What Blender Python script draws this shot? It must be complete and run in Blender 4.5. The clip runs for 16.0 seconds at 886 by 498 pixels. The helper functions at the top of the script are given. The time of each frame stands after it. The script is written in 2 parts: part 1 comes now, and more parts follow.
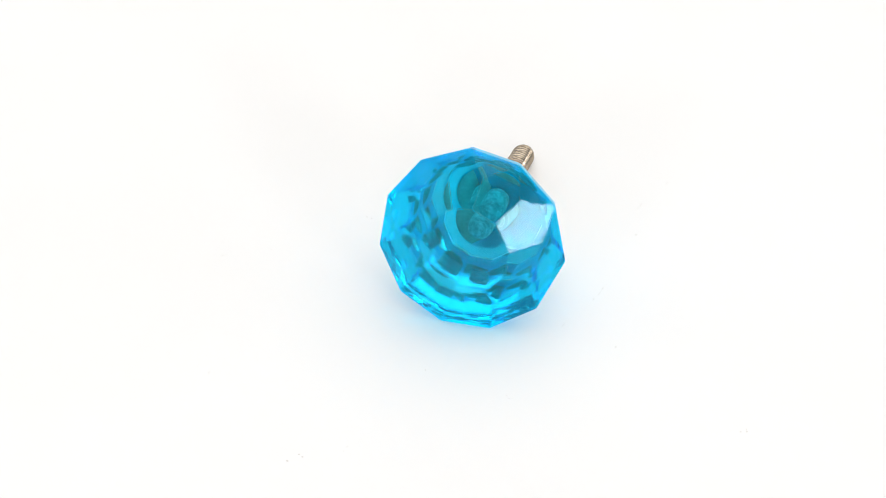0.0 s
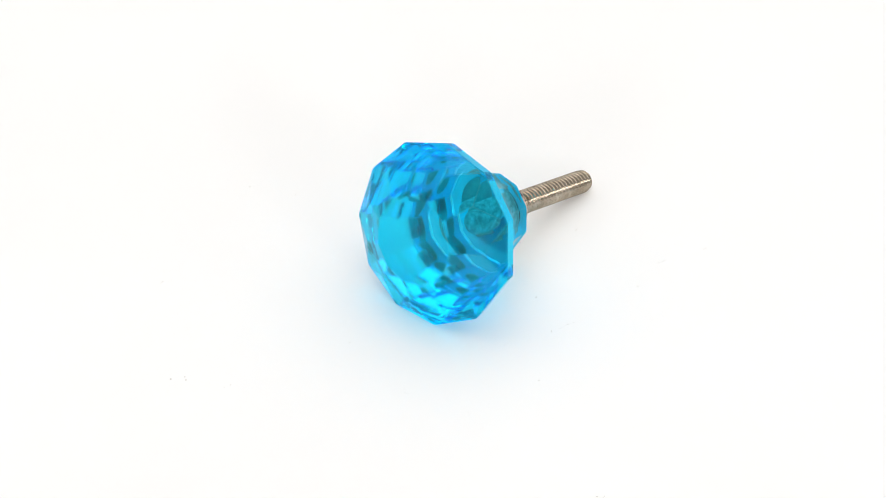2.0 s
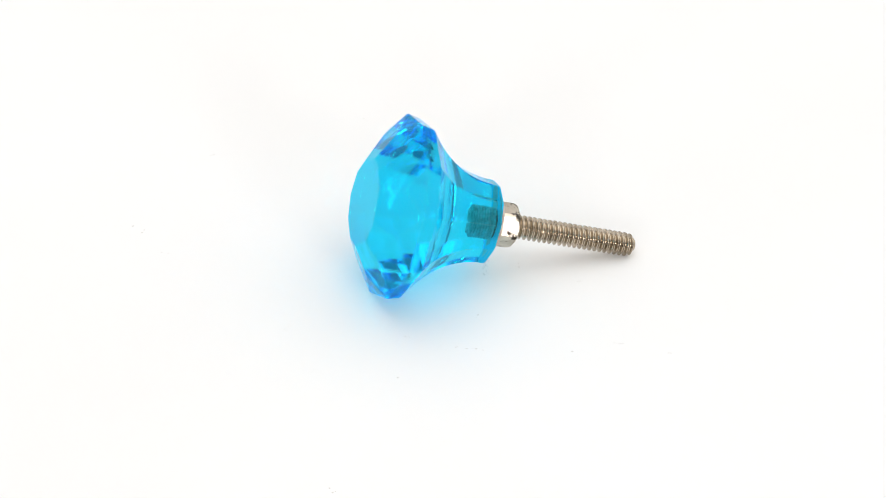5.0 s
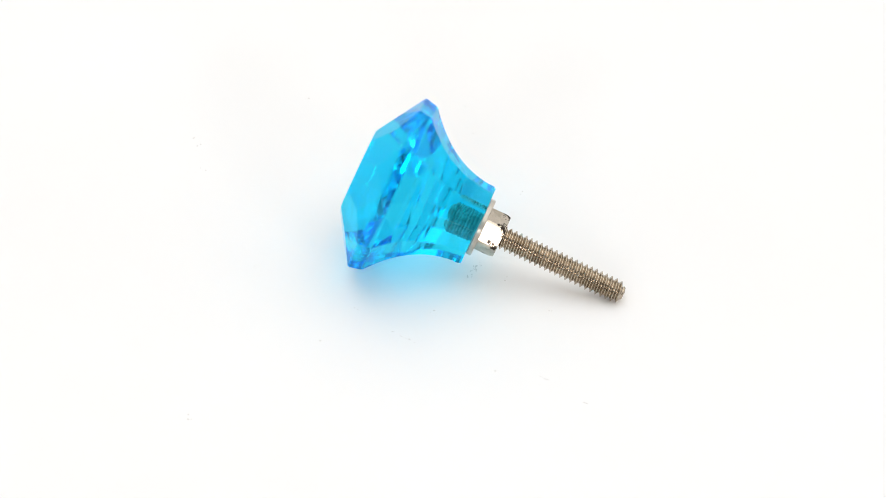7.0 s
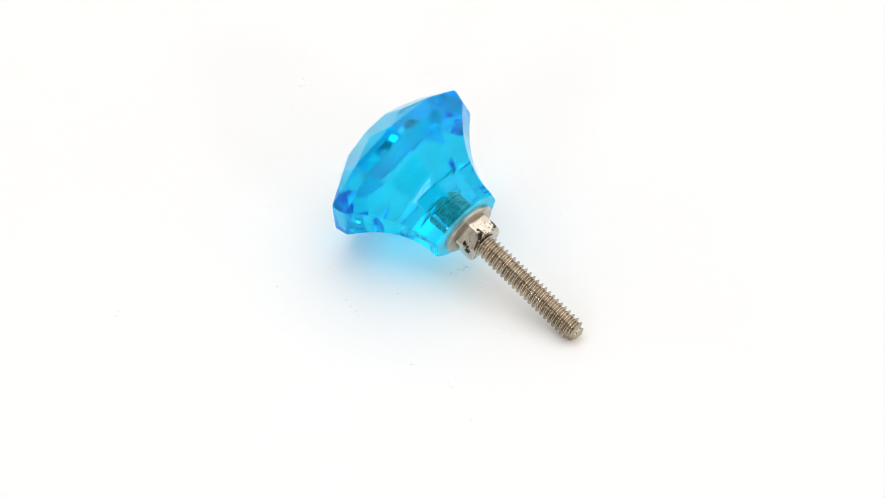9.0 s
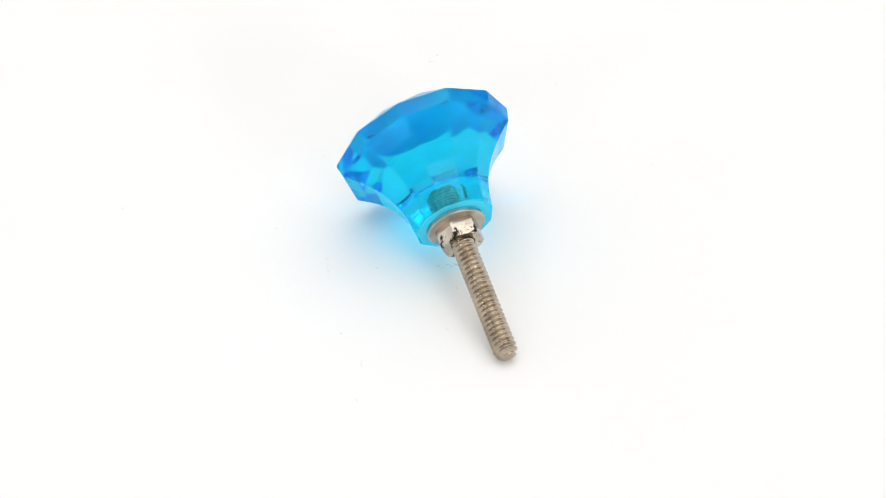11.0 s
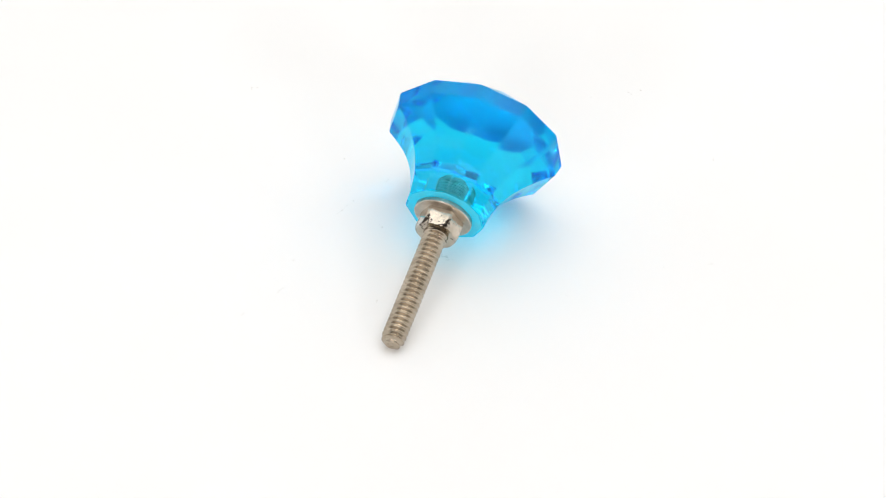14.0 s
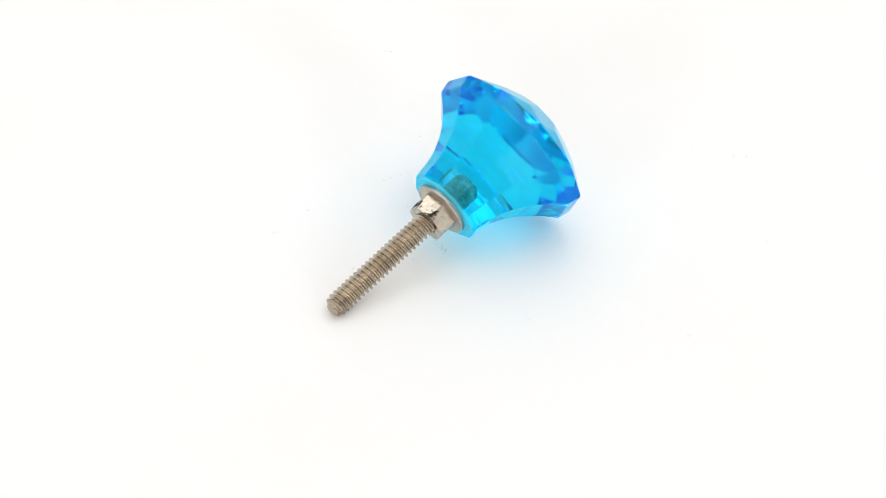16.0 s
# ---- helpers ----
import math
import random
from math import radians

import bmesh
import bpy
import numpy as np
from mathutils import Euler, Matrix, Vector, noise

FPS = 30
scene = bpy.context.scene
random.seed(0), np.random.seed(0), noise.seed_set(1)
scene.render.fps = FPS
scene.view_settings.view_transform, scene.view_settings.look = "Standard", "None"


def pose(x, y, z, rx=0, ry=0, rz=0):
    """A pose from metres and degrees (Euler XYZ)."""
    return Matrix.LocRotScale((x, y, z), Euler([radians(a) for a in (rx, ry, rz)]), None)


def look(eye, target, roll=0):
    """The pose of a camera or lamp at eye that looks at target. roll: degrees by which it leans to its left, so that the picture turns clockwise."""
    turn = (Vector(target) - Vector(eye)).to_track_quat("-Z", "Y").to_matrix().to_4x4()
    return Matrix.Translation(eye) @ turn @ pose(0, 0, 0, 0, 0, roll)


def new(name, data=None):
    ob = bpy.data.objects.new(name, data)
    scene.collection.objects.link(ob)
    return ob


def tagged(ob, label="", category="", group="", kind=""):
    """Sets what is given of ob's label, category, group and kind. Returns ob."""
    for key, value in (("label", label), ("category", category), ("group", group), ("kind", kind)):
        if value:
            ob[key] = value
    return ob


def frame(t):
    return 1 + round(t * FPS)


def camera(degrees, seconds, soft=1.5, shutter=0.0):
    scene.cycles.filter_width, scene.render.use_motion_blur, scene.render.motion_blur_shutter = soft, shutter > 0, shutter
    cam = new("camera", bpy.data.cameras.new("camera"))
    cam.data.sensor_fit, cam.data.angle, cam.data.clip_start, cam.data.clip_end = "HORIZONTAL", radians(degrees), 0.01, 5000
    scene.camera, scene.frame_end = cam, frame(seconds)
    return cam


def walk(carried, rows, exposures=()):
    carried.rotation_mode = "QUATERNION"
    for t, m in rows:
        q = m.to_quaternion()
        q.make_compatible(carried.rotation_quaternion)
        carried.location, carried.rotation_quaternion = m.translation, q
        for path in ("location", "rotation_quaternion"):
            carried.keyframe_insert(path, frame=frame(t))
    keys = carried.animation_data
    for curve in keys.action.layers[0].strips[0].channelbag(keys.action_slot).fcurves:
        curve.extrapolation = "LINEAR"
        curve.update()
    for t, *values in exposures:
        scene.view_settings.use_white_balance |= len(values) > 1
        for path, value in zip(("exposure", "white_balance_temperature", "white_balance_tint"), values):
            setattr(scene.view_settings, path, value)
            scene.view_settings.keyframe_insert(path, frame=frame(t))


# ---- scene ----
UNIT = 0.018          # the head's rim radius; lengths of the knob are given in it
cam = camera(21.24, 16.0, soft=0.8)
EYE = (0.0, -25.960 * math.cos(radians(40.292)) * UNIT, 25.960 * math.sin(radians(40.292)) * UNIT)
AIM = (-0.2713 * UNIT, 0.0437 * UNIT, 0.0)
walk(cam, [(0.0, look(EYE, AIM, 1.851)), (16.0, look(EYE, AIM, 1.851))])

# ---- light: a white table in a pale room, a broad soft lamp above and behind, three small ones behind the camera ----
world = bpy.data.worlds.new("room_air")
scene.world = world
world.use_nodes = True
world.node_tree.nodes["Background"].inputs[0].default_value = (1.0, 0.995, 0.985, 1)
world.node_tree.nodes["Background"].inputs[1].default_value = 0.44
scene.view_settings.exposure = -0.65
# light passes many times through the cut glass
scene.cycles.max_bounces, scene.cycles.glossy_bounces, scene.cycles.transmission_bounces = 24, 20, 20
scene.cycles.caustics_refractive, scene.cycles.caustics_reflective, scene.cycles.blur_glossy = True, True, 0.0


def softbox(name, eye, target, w, h, watts, colour):
    lamp = bpy.data.lights.new(name, "AREA")
    lamp.shape, lamp.size, lamp.size_y, lamp.energy, lamp.color = "RECTANGLE", w, h, watts, colour
    ob = new(name, lamp)
    ob.matrix_world = look(eye, target)
    return ob


softbox("softbox_above", (0.12, 0.20, 1.2), (0, 0, 0), 2.0, 1.8, 25.2, (1.0, 0.99, 0.98))
# three upright panels behind the camera, whose glints run over the facets
for azimuth, rise, wide, tall, watts in ((-55, 22.5, 0.24, 0.18, 3.6), (-91.2, 23.6, 0.28, 0.14, 2.4), (-117.9, 23.3, 0.17, 0.18, 2.8)):
    far, rise = 1.3, radians(rise)
    at = (far * math.cos(radians(azimuth)) * math.cos(rise), far * math.sin(radians(azimuth)) * math.cos(rise), far * math.sin(rise))
    softbox("light_panel", at, (0, 0, 0.02), wide, tall, watts, (1.0, 0.97, 0.97))


# ---- materials ----
def material(name):
    m = bpy.data.materials.new(name)
    m.use_nodes = True
    nt = m.node_tree
    return m, nt, nt.nodes["Principled BSDF"]


def node(nt, kind, **values):
    n = nt.nodes.new(kind)
    for key, value in values.items():
        n.inputs[key.replace("_", " ")].default_value = value
    return n


def ramp(nt, fac, stops):
    n = nt.nodes.new("ShaderNodeValToRGB")
    while len(n.color_ramp.elements) < len(stops):
        n.color_ramp.elements.new(0.5)
    for e, (at, c) in zip(n.color_ramp.elements, stops):
        e.position, e.color = at, (*c, 1)
    nt.links.new(fac, n.inputs[0])
    return n


def bump(nt, height, strength, distance, target):
    n = node(nt, "ShaderNodeBump", Strength=strength, Distance=distance)
    nt.links.new(height, n.inputs["Height"])
    nt.links.new(n.outputs[0], target.inputs["Normal"])
    return n


def object_noise(nt, scale, detail=3.0, rough=0.55, stretch=None):
    tc = nt.nodes.new("ShaderNodeTexCoord")
    n = node(nt, "ShaderNodeTexNoise", Scale=scale, Detail=detail, Roughness=rough)
    if stretch:
        mp = nt.nodes.new("ShaderNodeMapping")
        mp.inputs["Scale"].default_value = stretch
        nt.links.new(tc.outputs["Object"], mp.inputs[0])
        nt.links.new(mp.outputs[0], n.inputs[0])
    else:
        nt.links.new(tc.outputs["Object"], n.inputs[0])
    return n


def white_paper():
    m, nt, b = material("white_paper")
    fine = object_noise(nt, 900, 4)
    wide = object_noise(nt, 9, 2)
    c = ramp(nt, wide.outputs[0], [(0.3, (0.86, 0.855, 0.845)), (0.7, (0.88, 0.878, 0.872))])
    nt.links.new(c.outputs[0], b.inputs["Base Color"])
    b.inputs["Roughness"].default_value = 0.6
    b.inputs["Specular IOR Level"].default_value = 0.3
    bump(nt, fine.outputs[0], 0.08, 0.0002, b)
    return m


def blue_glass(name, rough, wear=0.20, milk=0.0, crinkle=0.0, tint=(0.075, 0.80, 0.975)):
    m, nt, b = material(name)
    nt.nodes.remove(b)
    out = nt.nodes["Material Output"]
    clear = node(nt, "ShaderNodeBsdfRefraction", Roughness=rough, IOR=1.5)
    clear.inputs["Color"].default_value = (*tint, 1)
    gloss = node(nt, "ShaderNodeBsdfGlossy", Roughness=max(0.02, rough))
    fresnel = node(nt, "ShaderNodeFresnel", IOR=1.5)
    # head-on glints stay near white; light wholly thrown back inside takes the glass's tint
    # blue gloss at a slant paints the outer reflections darker, against grey haze
    throw = ramp(nt, fresnel.outputs[0], [(0.041, (0.62, 0.93, 1.0)), (0.046, (0.30, 0.86, 1.0)), (0.12, (0.30, 0.86, 1.0)), (0.35, (0.7, 0.94, 1.0)), (0.93, (0.95, 0.98, 1.0)), (0.995, (0.04, 0.865, 0.985))])
    nt.links.new(throw.outputs[0], gloss.inputs["Color"])
    mix = nt.nodes.new("ShaderNodeMixShader")
    wavy = object_noise(nt, 110, 2)
    hair = object_noise(nt, 3600, 4, 0.6, (1.0, 0.03, 0.2))
    soft_bump = node(nt, "ShaderNodeBump", Strength=0.02, Distance=0.0006)
    nt.links.new(wavy.outputs[0], soft_bump.inputs["Height"])
    fine_bump = node(nt, "ShaderNodeBump", Strength=wear, Distance=0.0001)
    scratch = ramp(nt, hair.outputs[0], [(0.52, (0, 0, 0)), (0.74, (1, 1, 1))])
    nt.links.new(scratch.outputs[0], fine_bump.inputs["Height"])
    nt.links.new(soft_bump.outputs[0], fine_bump.inputs["Normal"])
    if crinkle:
        # the skin of pressed glass: small drawn-out wrinkles
        fold = object_noise(nt, 260, 2, 0.5, (1.0, 0.6, 1.6))
        fold_bump = node(nt, "ShaderNodeBump", Strength=crinkle, Distance=0.0009)
        nt.links.new(fold.outputs[0], fold_bump.inputs["Height"])
        nt.links.new(fold_bump.outputs[0], soft_bump.inputs["Normal"])
    nt.links.new((fine_bump if wear > 0.5 else soft_bump).outputs[0], clear.inputs["Normal"])
    nt.links.new(fine_bump.outputs[0], gloss.inputs["Normal"])
    scuffs = ramp(nt, hair.outputs[0], [(0.58, (max(0.02, rough),) * 3), (0.72, (max(0.14, rough),) * 3)])
    nt.links.new(scuffs.outputs[0], gloss.inputs["Roughness"])
    nt.links.new(fresnel.outputs[0], mix.inputs[0])
    nt.links.new(clear.outputs[0], mix.inputs[1])
    nt.links.new(gloss.outputs[0], mix.inputs[2])
    result = mix
    if milk:
        dull = node(nt, "ShaderNodeBsdfDiffuse", Color=(0.20, 0.64, 0.70, 1))
        result = nt.nodes.new("ShaderNodeMixShader")
        cloud = object_noise(nt, 330, 4, 0.6)
        haze = ramp(nt, cloud.outputs[0], [(0.35, (0.4 * milk,) * 3), (0.65, (1.4 * milk,) * 3)])
        nt.links.new(haze.outputs[0], result.inputs[0])
        nt.links.new(mix.outputs[0], result.inputs[1])
        nt.links.new(dull.outputs[0], result.inputs[2])
    nt.links.new(result.outputs[0], out.inputs["Surface"])
    return m


def air():
    m, nt, b = material("trapped_air")
    nt.nodes.remove(b)
    g = node(nt, "ShaderNodeBsdfGlass", Roughness=0.0, IOR=0.667)
    nt.links.new(g.outputs[0], nt.nodes["Material Output"].inputs["Surface"])
    return m


def steel(name, low, high, rough, chips=0.0, bare=(0.04, 0.032, 0.025), grain=380):
    m, nt, b = material(name)
    n = object_noise(nt, grain, 4)
    c = ramp(nt, n.outputs[0], [(0.35, low), (0.65, high)])
    colour = c.outputs[0]
    b.inputs["Metallic"].default_value = 1.0
    b.inputs["Roughness"].default_value = rough
    if chips:
        spots = object_noise(nt, 420, 6, 0.75)
        mask = ramp(nt, spots.outputs[0], [(chips, (0, 0, 0)), (chips + 0.025, (1, 1, 1))])
        mix = nt.nodes.new("ShaderNodeMixRGB")
        nt.links.new(mask.outputs[0], mix.inputs[0])
        nt.links.new(colour, mix.inputs[1])
        mix.inputs[2].default_value = (*bare, 1)
        colour = mix.outputs[0]
    nt.links.new(colour, b.inputs["Base Color"])
    bump(nt, n.outputs[0], 0.15, 0.0001, b)
    return m


def plain(name, colour, rough):
    m, nt, b = material(name)
    n = object_noise(nt, 6, 4)
    c = ramp(nt, n.outputs[0], [(0.3, tuple(v * 0.94 for v in colour)), (0.7, colour)])
    nt.links.new(c.outputs[0], b.inputs["Base Color"])
    b.inputs["Roughness"].default_value = rough
    return m


PAPER = white_paper()
GLASS = blue_glass("aqua_glass", 0.03, 0.06)
FROSTED = blue_glass("ground_aqua_glass", 0.45, 0.4, 0.32)
PRESSED = blue_glass("pressed_aqua_glass", 0.02, 0.05, 0.0, 0.14)
# worn bevels; the paler tint paints in light that thin edges let through
WORN_LIT = blue_glass("worn_lit_edge_glass", 0.06, 0.2, 0.0, 0.0, (0.14, 0.83, 0.96))
SCREW_STEEL = steel("dull_screw_steel", (0.36, 0.30, 0.225), (0.55, 0.475, 0.38), 0.23, chips=0.64, bare=(0.13, 0.095, 0.06))
NUT_NICKEL = steel("worn_nickel", (0.50, 0.44, 0.355), (0.70, 0.635, 0.54), 0.18, chips=0.555)
WASHER_NICKEL = steel("nickel_washer", (0.45, 0.395, 0.335), (0.62, 0.555, 0.48), 0.30)
TABLE_PAINT = plain("white_table_paint", (0.82, 0.81, 0.80), 0.5)
AIR = air()
SOCKET_ZINC = steel("dull_zinc", (0.36, 0.38, 0.33), (0.68, 0.68, 0.63), 0.55, grain=800)
SMUDGE = plain("pale_grey_smudge", (0.68, 0.69, 0.68), 0.9)
DUST = plain("grey_dust", (0.72, 0.70, 0.67), 0.9)


# ---- mesh helpers ----
def part(name, bm, mat, parent=None, label=""):
    me = bpy.data.meshes.new(name)
    bm.normal_update()
    bm.to_mesh(me)
    bm.free()
    me.materials.append(mat)
    ob = new(name, me)
    if parent:
        ob.parent = parent
    if label:
        tagged(ob, label)
    return ob


def ring(bm, count, r, z, turn=0.0):
    return [bm.verts.new((r * math.cos(turn + 2 * math.pi * k / count), r * math.sin(turn + 2 * math.pi * k / count), z)) for k in range(count)]


def bridge(bm, a, b):
    n = len(a)
    return [bm.faces.new((a[k], a[(k + 1) % n], b[(k + 1) % n], b[k])) for k in range(n)]


def disc_slab(r, thick, edge, count=96):
    bm = bmesh.new()
    rings = [ring(bm, count, r - edge, 0), ring(bm, count, r, -edge), ring(bm, count, r, -thick)]
    bm.faces.new(rings[0])
    bridge(bm, rings[1], rings[0])
    bridge(bm, rings[2], rings[1])
    bm.faces.new(list(reversed(rings[2])))
    return bm


def box(lo, hi, edge=0.0):
    bm = bmesh.new()
    bmesh.ops.create_cube(bm, size=1)
    for v in bm.verts:
        v.co = [lo[i] + (v.co[i] + 0.5) * (hi[i] - lo[i]) for i in range(3)]
    if edge:
        bmesh.ops.bevel(bm, geom=list(bm.edges), offset=edge, segments=2, affect="EDGES")
    return bm


# ---- the setting ----
table = tagged(part("table", box((-1.0, -0.9, -0.045), (1.0, 1.0, -0.0125), 0.003), TABLE_PAINT), "white painted tabletop under the turntable", "table", kind="structure")


# unseen sheet, added so that glass and nut have bright white to reflect
def sweep():
    """A white sheet that runs out round the turntable and curves up behind it."""
    bm = bmesh.new()
    inner = [(0.315, 0.0), (0.45, 0.0), (0.60, 0.0)] + [(0.60 + 0.18 * math.sin(radians(a)), 0.18 - 0.18 * math.cos(radians(a))) for a in range(15, 91, 15)] + [(0.78, 0.45), (0.78, 0.72)]
    outer = [(0.782, 0.72), (0.782, 0.45)] + [(0.60 + 0.182 * math.sin(radians(a)), 0.18 - 0.182 * math.cos(radians(a))) for a in range(90, 14, -15)] + [(0.60, -0.002), (0.315, -0.002)]
    loop = inner + outer
    n = len(loop)
    rows = [[bm.verts.new((r * math.cos(radians(-36 + 252 * k / 60)), r * math.sin(radians(-36 + 252 * k / 60)), z - 0.007)) for r, z in loop] for k in range(61)]
    for a, b in zip(rows, rows[1:]):
        for i in range(n):
            bm.faces.new((a[i], b[i], b[(i + 1) % n], a[(i + 1) % n]))
    bm.faces.new(rows[0])
    bm.faces.new(list(reversed(rows[-1])))
    bmesh.ops.recalc_face_normals(bm, faces=bm.faces)
    return bm


backdrop = tagged(part("backdrop", sweep(), PAPER), "white paper sweep, out of view, added round the turntable", "backdrop", kind="structure")
turntable = tagged(new("turntable"), "round turntable covered with plain white paper", "turntable")
part("paper_cover", disc_slab(0.30, 0.0004, 0.0001), PAPER, turntable, "plain white paper disc")
platter = disc_slab(0.295, 0.0116, 0.001)
bmesh.ops.translate(platter, verts=platter.verts, vec=(0, 0, -0.0005))
part("platter", platter, TABLE_PAINT, turntable, "white turntable platter")

# ---- the knob ----
SIDES = 11            # a hand-cut head: its corners stand at slightly uneven angles and radii
CORNERS = [(321.3, 1.0035), (352.5, 1.009), (384.0, 0.990), (417.4, 0.9785), (453.5, 1.005), (490.1, 1.001), (522.6, 1.007), (553.4, 1.001), (584.1, 1.002), (616.5, 1.002), (649.9, 0.999)]
SKEW = (0.0151, 0.0230)   # the head is ground a little out of square to its axis
CENTRE = (-0.8635, -0.2292, 0.9327)
TILT = 17.60
knob = tagged(new("cabinet_knob"), "aqua blue faceted glass cabinet knob lying on white paper", "knob")
# the knob's own axis is z, from the front facet to the screw's tip; it lies on its rim and on the tip
LIE = Matrix.Translation(Vector(CENTRE) * UNIT) @ Matrix(((math.sin(radians(TILT)), 0, math.cos(radians(TILT)), 0), (0, -1, 0, 0), (math.cos(radians(TILT)), 0, -math.sin(radians(TILT)), 0), (0, 0, 0, 1)))


def settle(bm):
    bm.transform(LIE @ Matrix.Scale(UNIT, 4))
    return bm


def corner_ring(bm, r, z, even=0.0):
    """A ring of the head's corners; even: how far their radii are levelled out."""
    return [bm.verts.new((r * (q + (1 - q) * even) * math.cos(radians(d)), r * (q + (1 - q) * even) * math.sin(radians(d)), z)) for d, q in CORNERS]


def crown_ring(bm, z, slope):
    """Where neighbouring crown facets, which all lean by one slope, meet at the height z."""
    made = []
    for k in range(SIDES):
        (d0, q0), (d1, q1) = CORNERS[k], CORNERS[(k + 1) % SIDES]
        a0, a1 = radians(d0), radians(d1)
        m = np.array([[math.cos(a0), math.sin(a0)], [math.cos(a1), math.sin(a1)]])
        x, y = np.linalg.solve(m, np.array([q0 + z / slope, q1 + z / slope]))
        made.append(bm.verts.new((x, y, z)))
    return made


def glass_head():
    bm = bmesh.new()
    half = math.cos(math.pi / SIDES)
    r_table, r_mid, h_table = 0.475, 0.77, 0.340
    slope = h_table / (1 - r_table * half)
    flat = crown_ring(bm, -h_table, slope)
    mid = crown_ring(bm, -slope * (1 - r_mid * half), slope)
    front = corner_ring(bm, 1.0, 0.0)
    back = corner_ring(bm, 0.966, 0.1485)
    for v in flat + mid + front + back:
        v.co.z += SKEW[0] * v.co.x + SKEW[1] * v.co.y
    bm.faces.new(flat)
    for k in range(SIDES):
        j = (k - 1) % SIDES
        bm.faces.new((flat[j], mid[j], front[k], mid[k], flat[k]))
        bm.faces.new((mid[k], front[k], front[(k + 1) % SIDES]))
    bridge(bm, front, back)
    profile = [(0.1485, 0.969), (0.20, 0.906), (0.284, 0.816), (0.38, 0.724), (0.483, 0.645), (0.60, 0.575), (0.745, 0.510), (0.86, 0.478), (0.945, 0.464), (1.065, 0.452)]
    curve = np.polynomial.Polynomial.fit([z for z, r in profile], [r for z, r in profile], 5)
    rows = [back]
    for z in np.linspace(0.1485, 1.065, 26)[1:]:
        rows.append(corner_ring(bm, float(curve(z)), float(z), min(1.0, float(z))))
        for v in rows[-1]:
            v.co.z += max(0.0, 1 - (z - 0.1485) / 0.3) * (SKEW[0] * v.co.x + SKEW[1] * v.co.y)
        for k, f in enumerate(bridge(bm, rows[-2], rows[-1])):
            # the flutes of the underside kept the wrinkled skin of the press near the rim
            f.material_index = 3 if z < 0.30 and 4 <= k <= 8 else 0
    lip = corner_ring(bm, 0.442, 1.08, 1.0)
    for v in rows[-1] + rows[-2] + lip:
        # chipped end of the neck
        v.co += 0.016 * noise.noise_vector(v.co * 9)
    bridge(bm, rows[-1], lip)
    bm.faces.new(list(reversed(lip))).material_index = 1
    bmesh.ops.recalc_face_normals(bm, faces=bm.faces)
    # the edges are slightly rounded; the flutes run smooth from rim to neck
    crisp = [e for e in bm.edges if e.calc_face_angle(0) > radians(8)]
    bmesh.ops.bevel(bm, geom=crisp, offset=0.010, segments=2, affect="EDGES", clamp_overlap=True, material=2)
    for f in bm.faces:
        f.smooth = True
    for e in bm.edges:
        e.smooth = e.calc_face_angle(0) < radians(6)
    return settle(bm)


def washer():
    bm = bmesh.new()
    n = 48
    prof = [(0.13, 1.082), (0.31, 1.082), (0.325, 1.092), (0.325, 1.132), (0.315, 1.142), (0.13, 1.142)]
    rows = [ring(bm, n, r, z) for r, z in prof]
    for i in range(len(rows)):
        for f in bridge(bm, rows[i], rows[(i + 1) % len(rows)]):
            f.smooth = False
    bmesh.ops.recalc_face_normals(bm, faces=bm.faces)
    return settle(bm)


def hex_nut():
    bm = bmesh.new()
    n = 48
    turn = radians(27)
    rows = []
    for z, cut in ((1.144, 9.0), (1.325, 9.0), (1.362, 0.230)):
        row = []
        for k in range(n):
            th = 2 * math.pi * k / n
            phi = (th - turn) % (math.pi / 3) - math.pi / 6
            hexr = 0.252 * math.cos(math.pi / 6) / math.cos(phi)
            r = min(hexr, cut)
            row.append(bm.verts.new((r * math.cos(th), r * math.sin(th), z)))
        rows.append(row)
    for z, r in ((1.362, 0.142), (1.34, 0.122), (1.144, 0.122)):
        rows.append(ring(bm, n, r, z))
    for i in range(len(rows)):
        bridge(bm, rows[i], rows[(i + 1) % len(rows)])
    bmesh.ops.recalc_face_normals(bm, faces=bm.faces)
    return settle(bm)


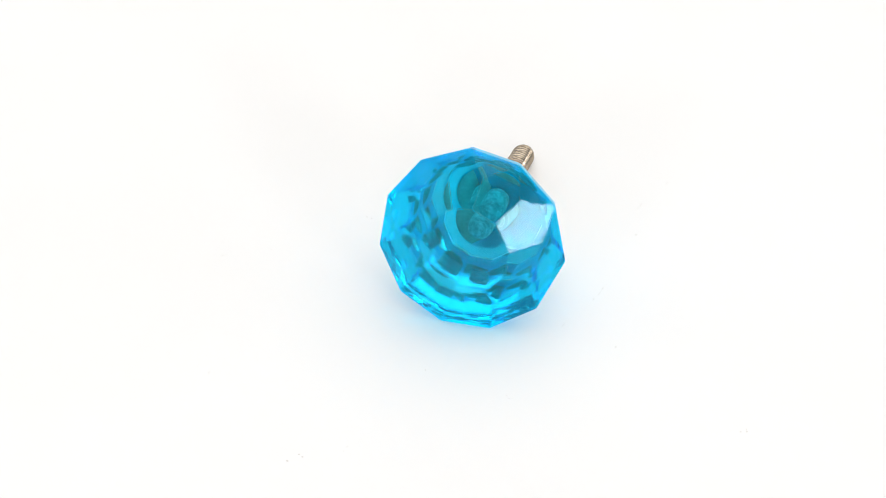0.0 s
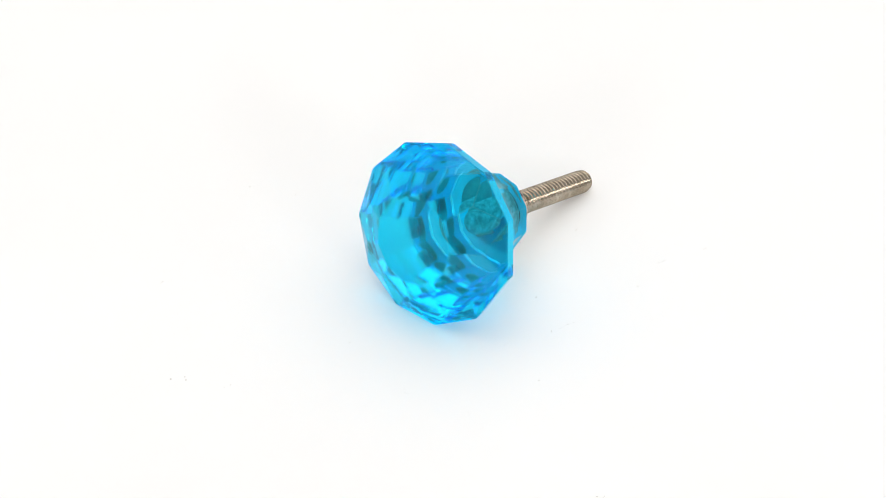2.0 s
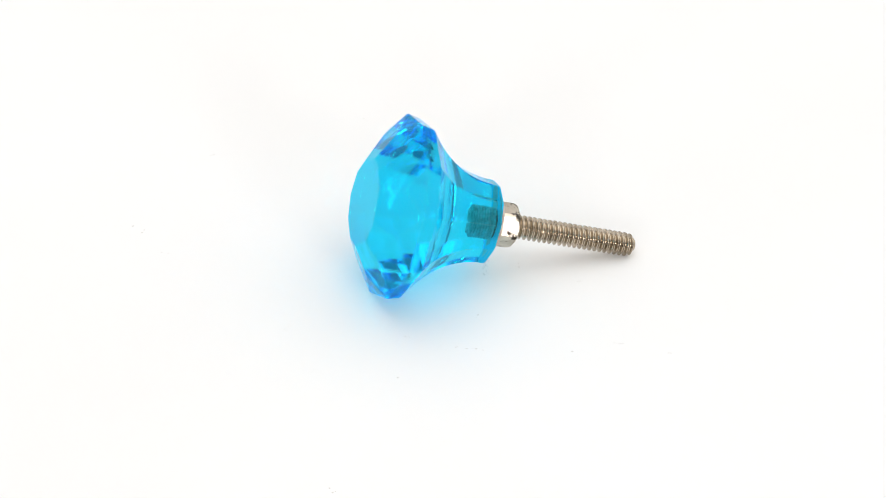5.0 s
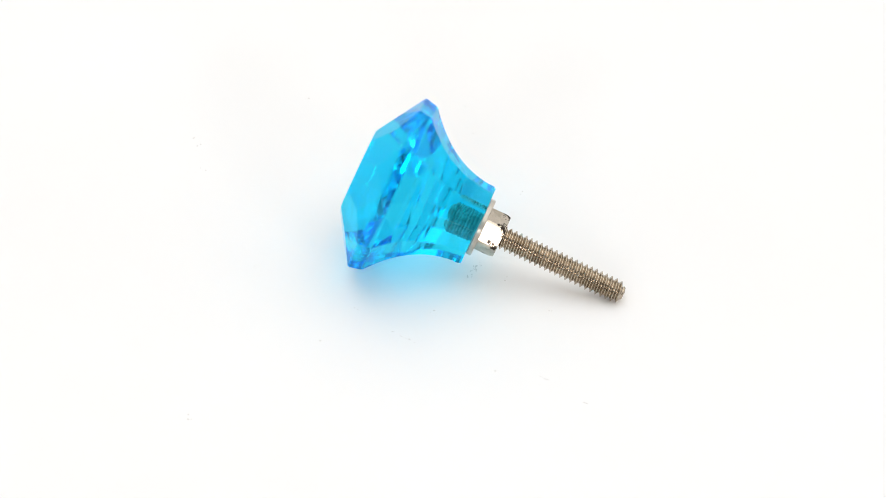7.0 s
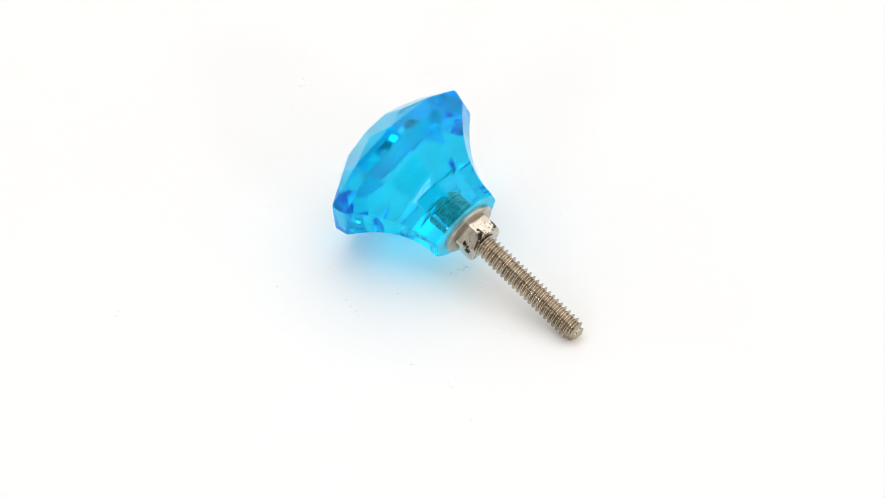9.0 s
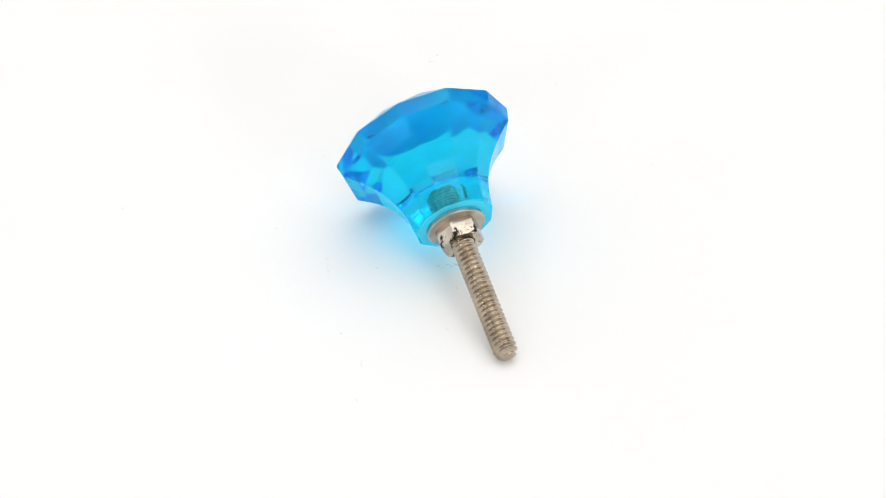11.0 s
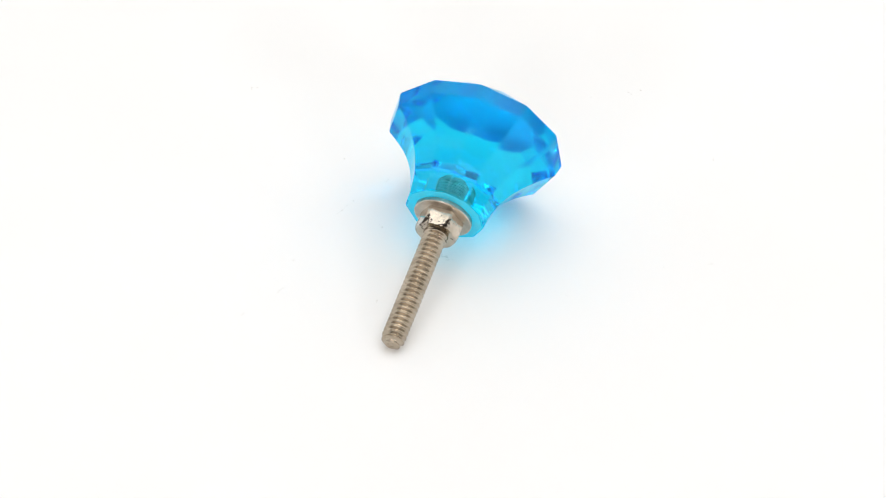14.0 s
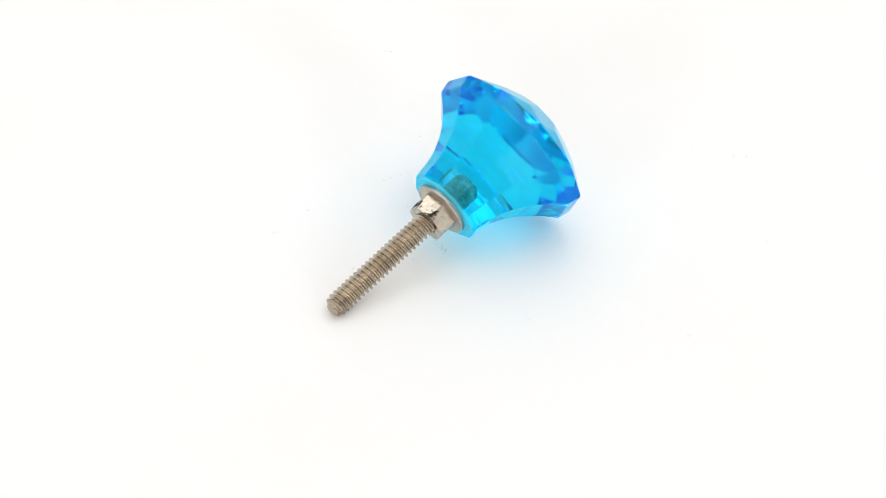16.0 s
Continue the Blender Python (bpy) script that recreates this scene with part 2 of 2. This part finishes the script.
def screw():
    bm = bmesh.new()
    n, pitch, per = 40, 0.0596, 10
    z0, z1 = 1.0, 2.80
    count = int((z1 - z0) / pitch * per)
    rows = []
    for i in range(count + 1):
        z = z0 + (z1 - z0) * i / count
        row = []
        for k in range(n):
            th = 2 * math.pi * k / n
            w = abs(((z / pitch - k / n) % 1.0) * 2 - 1)
            r = 0.095 + 0.038 * min(1.0, w * 1.06) ** 1.5
            fade = min(1.0, (z1 - z) / 0.022, (z - z0) / 0.10)
            r = 0.096 * (1 - fade) + r * fade if fade < 1 else r
            r -= 0.034 * max(0.0, 1 - (z1 - z) / 0.085) + 0.006 * max(0.0, 1 - (z1 - z) / 0.04) * noise.noise(Vector((3 * math.cos(th), 3 * math.sin(th), z * 20)))
            row.append(bm.verts.new((r * math.cos(th), r * math.sin(th), z)))
        rows.append(row)
        if i:
            for f in bridge(bm, rows[-2], rows[-1]):
                f.smooth = True
    inner = ring(bm, n, 0.05, z1 + 0.004)
    bridge(bm, rows[-1], inner)
    burr = ring(bm, n, 0.025, z1)
    for v in burr + inner:
        v.co.z += 0.008 * noise.noise(v.co * 40)
    bridge(bm, inner, burr)
    bm.faces.new(burr)
    bm.faces.new(list(reversed(rows[0])))
    bmesh.ops.recalc_face_normals(bm, faces=bm.faces)
    return settle(bm)


def socket():
    """The threaded socket set into the glass neck, which holds the screw."""
    bm = bmesh.new()
    n, rows = 40, []
    ends = [(0.0, 0.675), (0.05, 0.678), (0.08, 0.695), (0.085, 0.72), (0.115, 0.735)]
    for r, z in ends[1:]:
        rows.append(ring(bm, n, r, z))
    z = 0.745
    while z < 1.07:
        rows.append(ring(bm, n, 0.131 if len(rows) % 2 else 0.117, z))
        z += 0.0185
    bm.faces.new(list(reversed(rows[0])))
    for lower, upper in zip(rows, rows[1:]):
        bridge(bm, lower, upper)
    bm.faces.new(rows[-1])
    for v in bm.verts:
        v.co.x += 0.004 * noise.noise(v.co * 23)
        v.co.y += 0.004 * noise.noise(v.co * 23 + Vector((7, 0, 0)))
    bmesh.ops.recalc_face_normals(bm, faces=bm.faces)
    return settle(bm)


head = part("glass_head", glass_head(), GLASS, knob, "clear aqua blue faceted glass head with fluted neck")
head.data.materials.append(FROSTED)
head.data.materials.append(WORN_LIT)
head.data.materials.append(PRESSED)


def bubbles():
    """Tiny seeds of air, most of them in a band under the crown."""
    rng = random.Random(11)
    bm = bmesh.new()
    for _ in range(14):
        a, r = radians(rng.uniform(95, 265)), rng.uniform(0.55, 0.83)
        at = Matrix.Translation((r * math.cos(a), r * math.sin(a), rng.uniform(-0.07, 0.08)))
        bmesh.ops.create_icosphere(bm, subdivisions=2, radius=rng.uniform(0.005, 0.010), matrix=at @ Euler((rng.uniform(0, 3), 0, rng.uniform(0, 3))).to_matrix().to_4x4() @ Matrix.Diagonal((1, rng.uniform(0.6, 1.0), 1, 1)))
    for f in bm.faces:
        f.smooth = True
    return settle(bm)


tagged(part("air_bubbles", bubbles(), AIR, knob, "tiny air bubbles trapped in the glass"), kind="stuff")
part("socket", socket(), SOCKET_ZINC, knob, "rough zinc socket set inside the glass neck")
part("washer", washer(), WASHER_NICKEL, knob, "flat nickel washer")
part("nut", hex_nut(), NUT_NICKEL, knob, "hexagonal nut with flaked nickel plating")
part("screw", screw(), SCREW_STEEL, knob, "dull steel threaded screw")

# ---- dust on the paper ----
SPECKS = [(-46.7, 38.0), (-35.1, -0.6), (-38.1, -17.9), (-34.8, -30.0), (-19.1, -33.6), (-3.2, -27.9), (-13.8, 45.6), (-9.8, 37.5), (-63.0, 14.9), (-64.7, 17.2),
          (-59.7, 8.2), (-34.9, -61.1), (14.7, -31.1), (20.3, -11.5), (32.6, -34.0), (5.1, 21.1), (24.0, -30.3), (-1.7, -19.2), (-15.2, -22.9), (9.3, -5.7),
          (-7.0, -26.9), (-4.9, -27.6), (-2.0, -28.4), (2.6, -4.6)]


def dust(rng, count, low, high, spread):
    bm = bmesh.new()
    for i in range(count):
        r = rng.uniform(low, high)
        cx, cy = (rng.gauss(0, spread), rng.gauss(0, spread)) if i else (0, 0)
        turn = rng.uniform(0, 6)
        base = [bm.verts.new((cx + r * rng.uniform(0.6, 1.5) * math.cos(turn + k * 1.257), cy + r * rng.uniform(0.5, 1.2) * math.sin(turn + k * 1.257), 0.0)) for k in range(5)]
        top = bm.verts.new((cx, cy, r * 0.6))
        for k in range(5):
            bm.faces.new((base[k], base[(k + 1) % 5], top))
        bm.faces.new(list(reversed(base)))
    return bm


def smear(rng, count):
    """A streak of fine grey flakes rubbed into the paper."""
    bm = bmesh.new()
    for _ in range(count):
        along = rng.uniform(-1, 1)
        cx, cy = 0.0006 * along + rng.gauss(0, 0.00035), 0.0021 * along + rng.gauss(0, 0.00035)
        r = rng.uniform(0.00008, 0.0002)
        base = [bm.verts.new((cx + r * rng.uniform(0.5, 1.2) * math.cos(k * 1.257), cy + 2.2 * r * rng.uniform(0.5, 1.2) * math.sin(k * 1.257), 0.0)) for k in range(5)]
        top = bm.verts.new((cx, cy, 0.00004))
        for k in range(5):
            bm.faces.new((base[k], base[(k + 1) % 5], top))
        bm.faces.new(list(reversed(base)))
    return bm


rng = random.Random(5)
specks = []
for x, y in SPECKS:
    smudge = abs(x) < 4 and abs(y) < 6
    bm = smear(rng, 20) if smudge else dust(rng, rng.choice((1, 2, 2, 3)), 0.0001, 0.00022, 0.0005)
    specks.append(tagged(part("smudge" if smudge else "dust_speck", bm, SMUDGE if smudge else DUST), "faint grey streak rubbed into the white paper" if smudge else "tiny grey dust speck on the white paper", "smudge" if smudge else "dust", "" if smudge else "dust specks on the paper"))


# ---- what moves: the turntable carries the knob and the dust round ----
def motions():
    turn = [(0.5 * i, 77.628 - 13.2293 * 0.5 * i) for i in range(33)]
    for thing in (turntable, knob):
        walk(thing, [(t, pose(0, 0, 0, 0, 0, a)) for t, a in turn])
    for thing, (x, y) in zip(specks, SPECKS):
        walk(thing, [(t, pose(0, 0, 0, 0, 0, a) @ pose(x / 1000, y / 1000, 0.00001)) for t, a in turn])


motions()
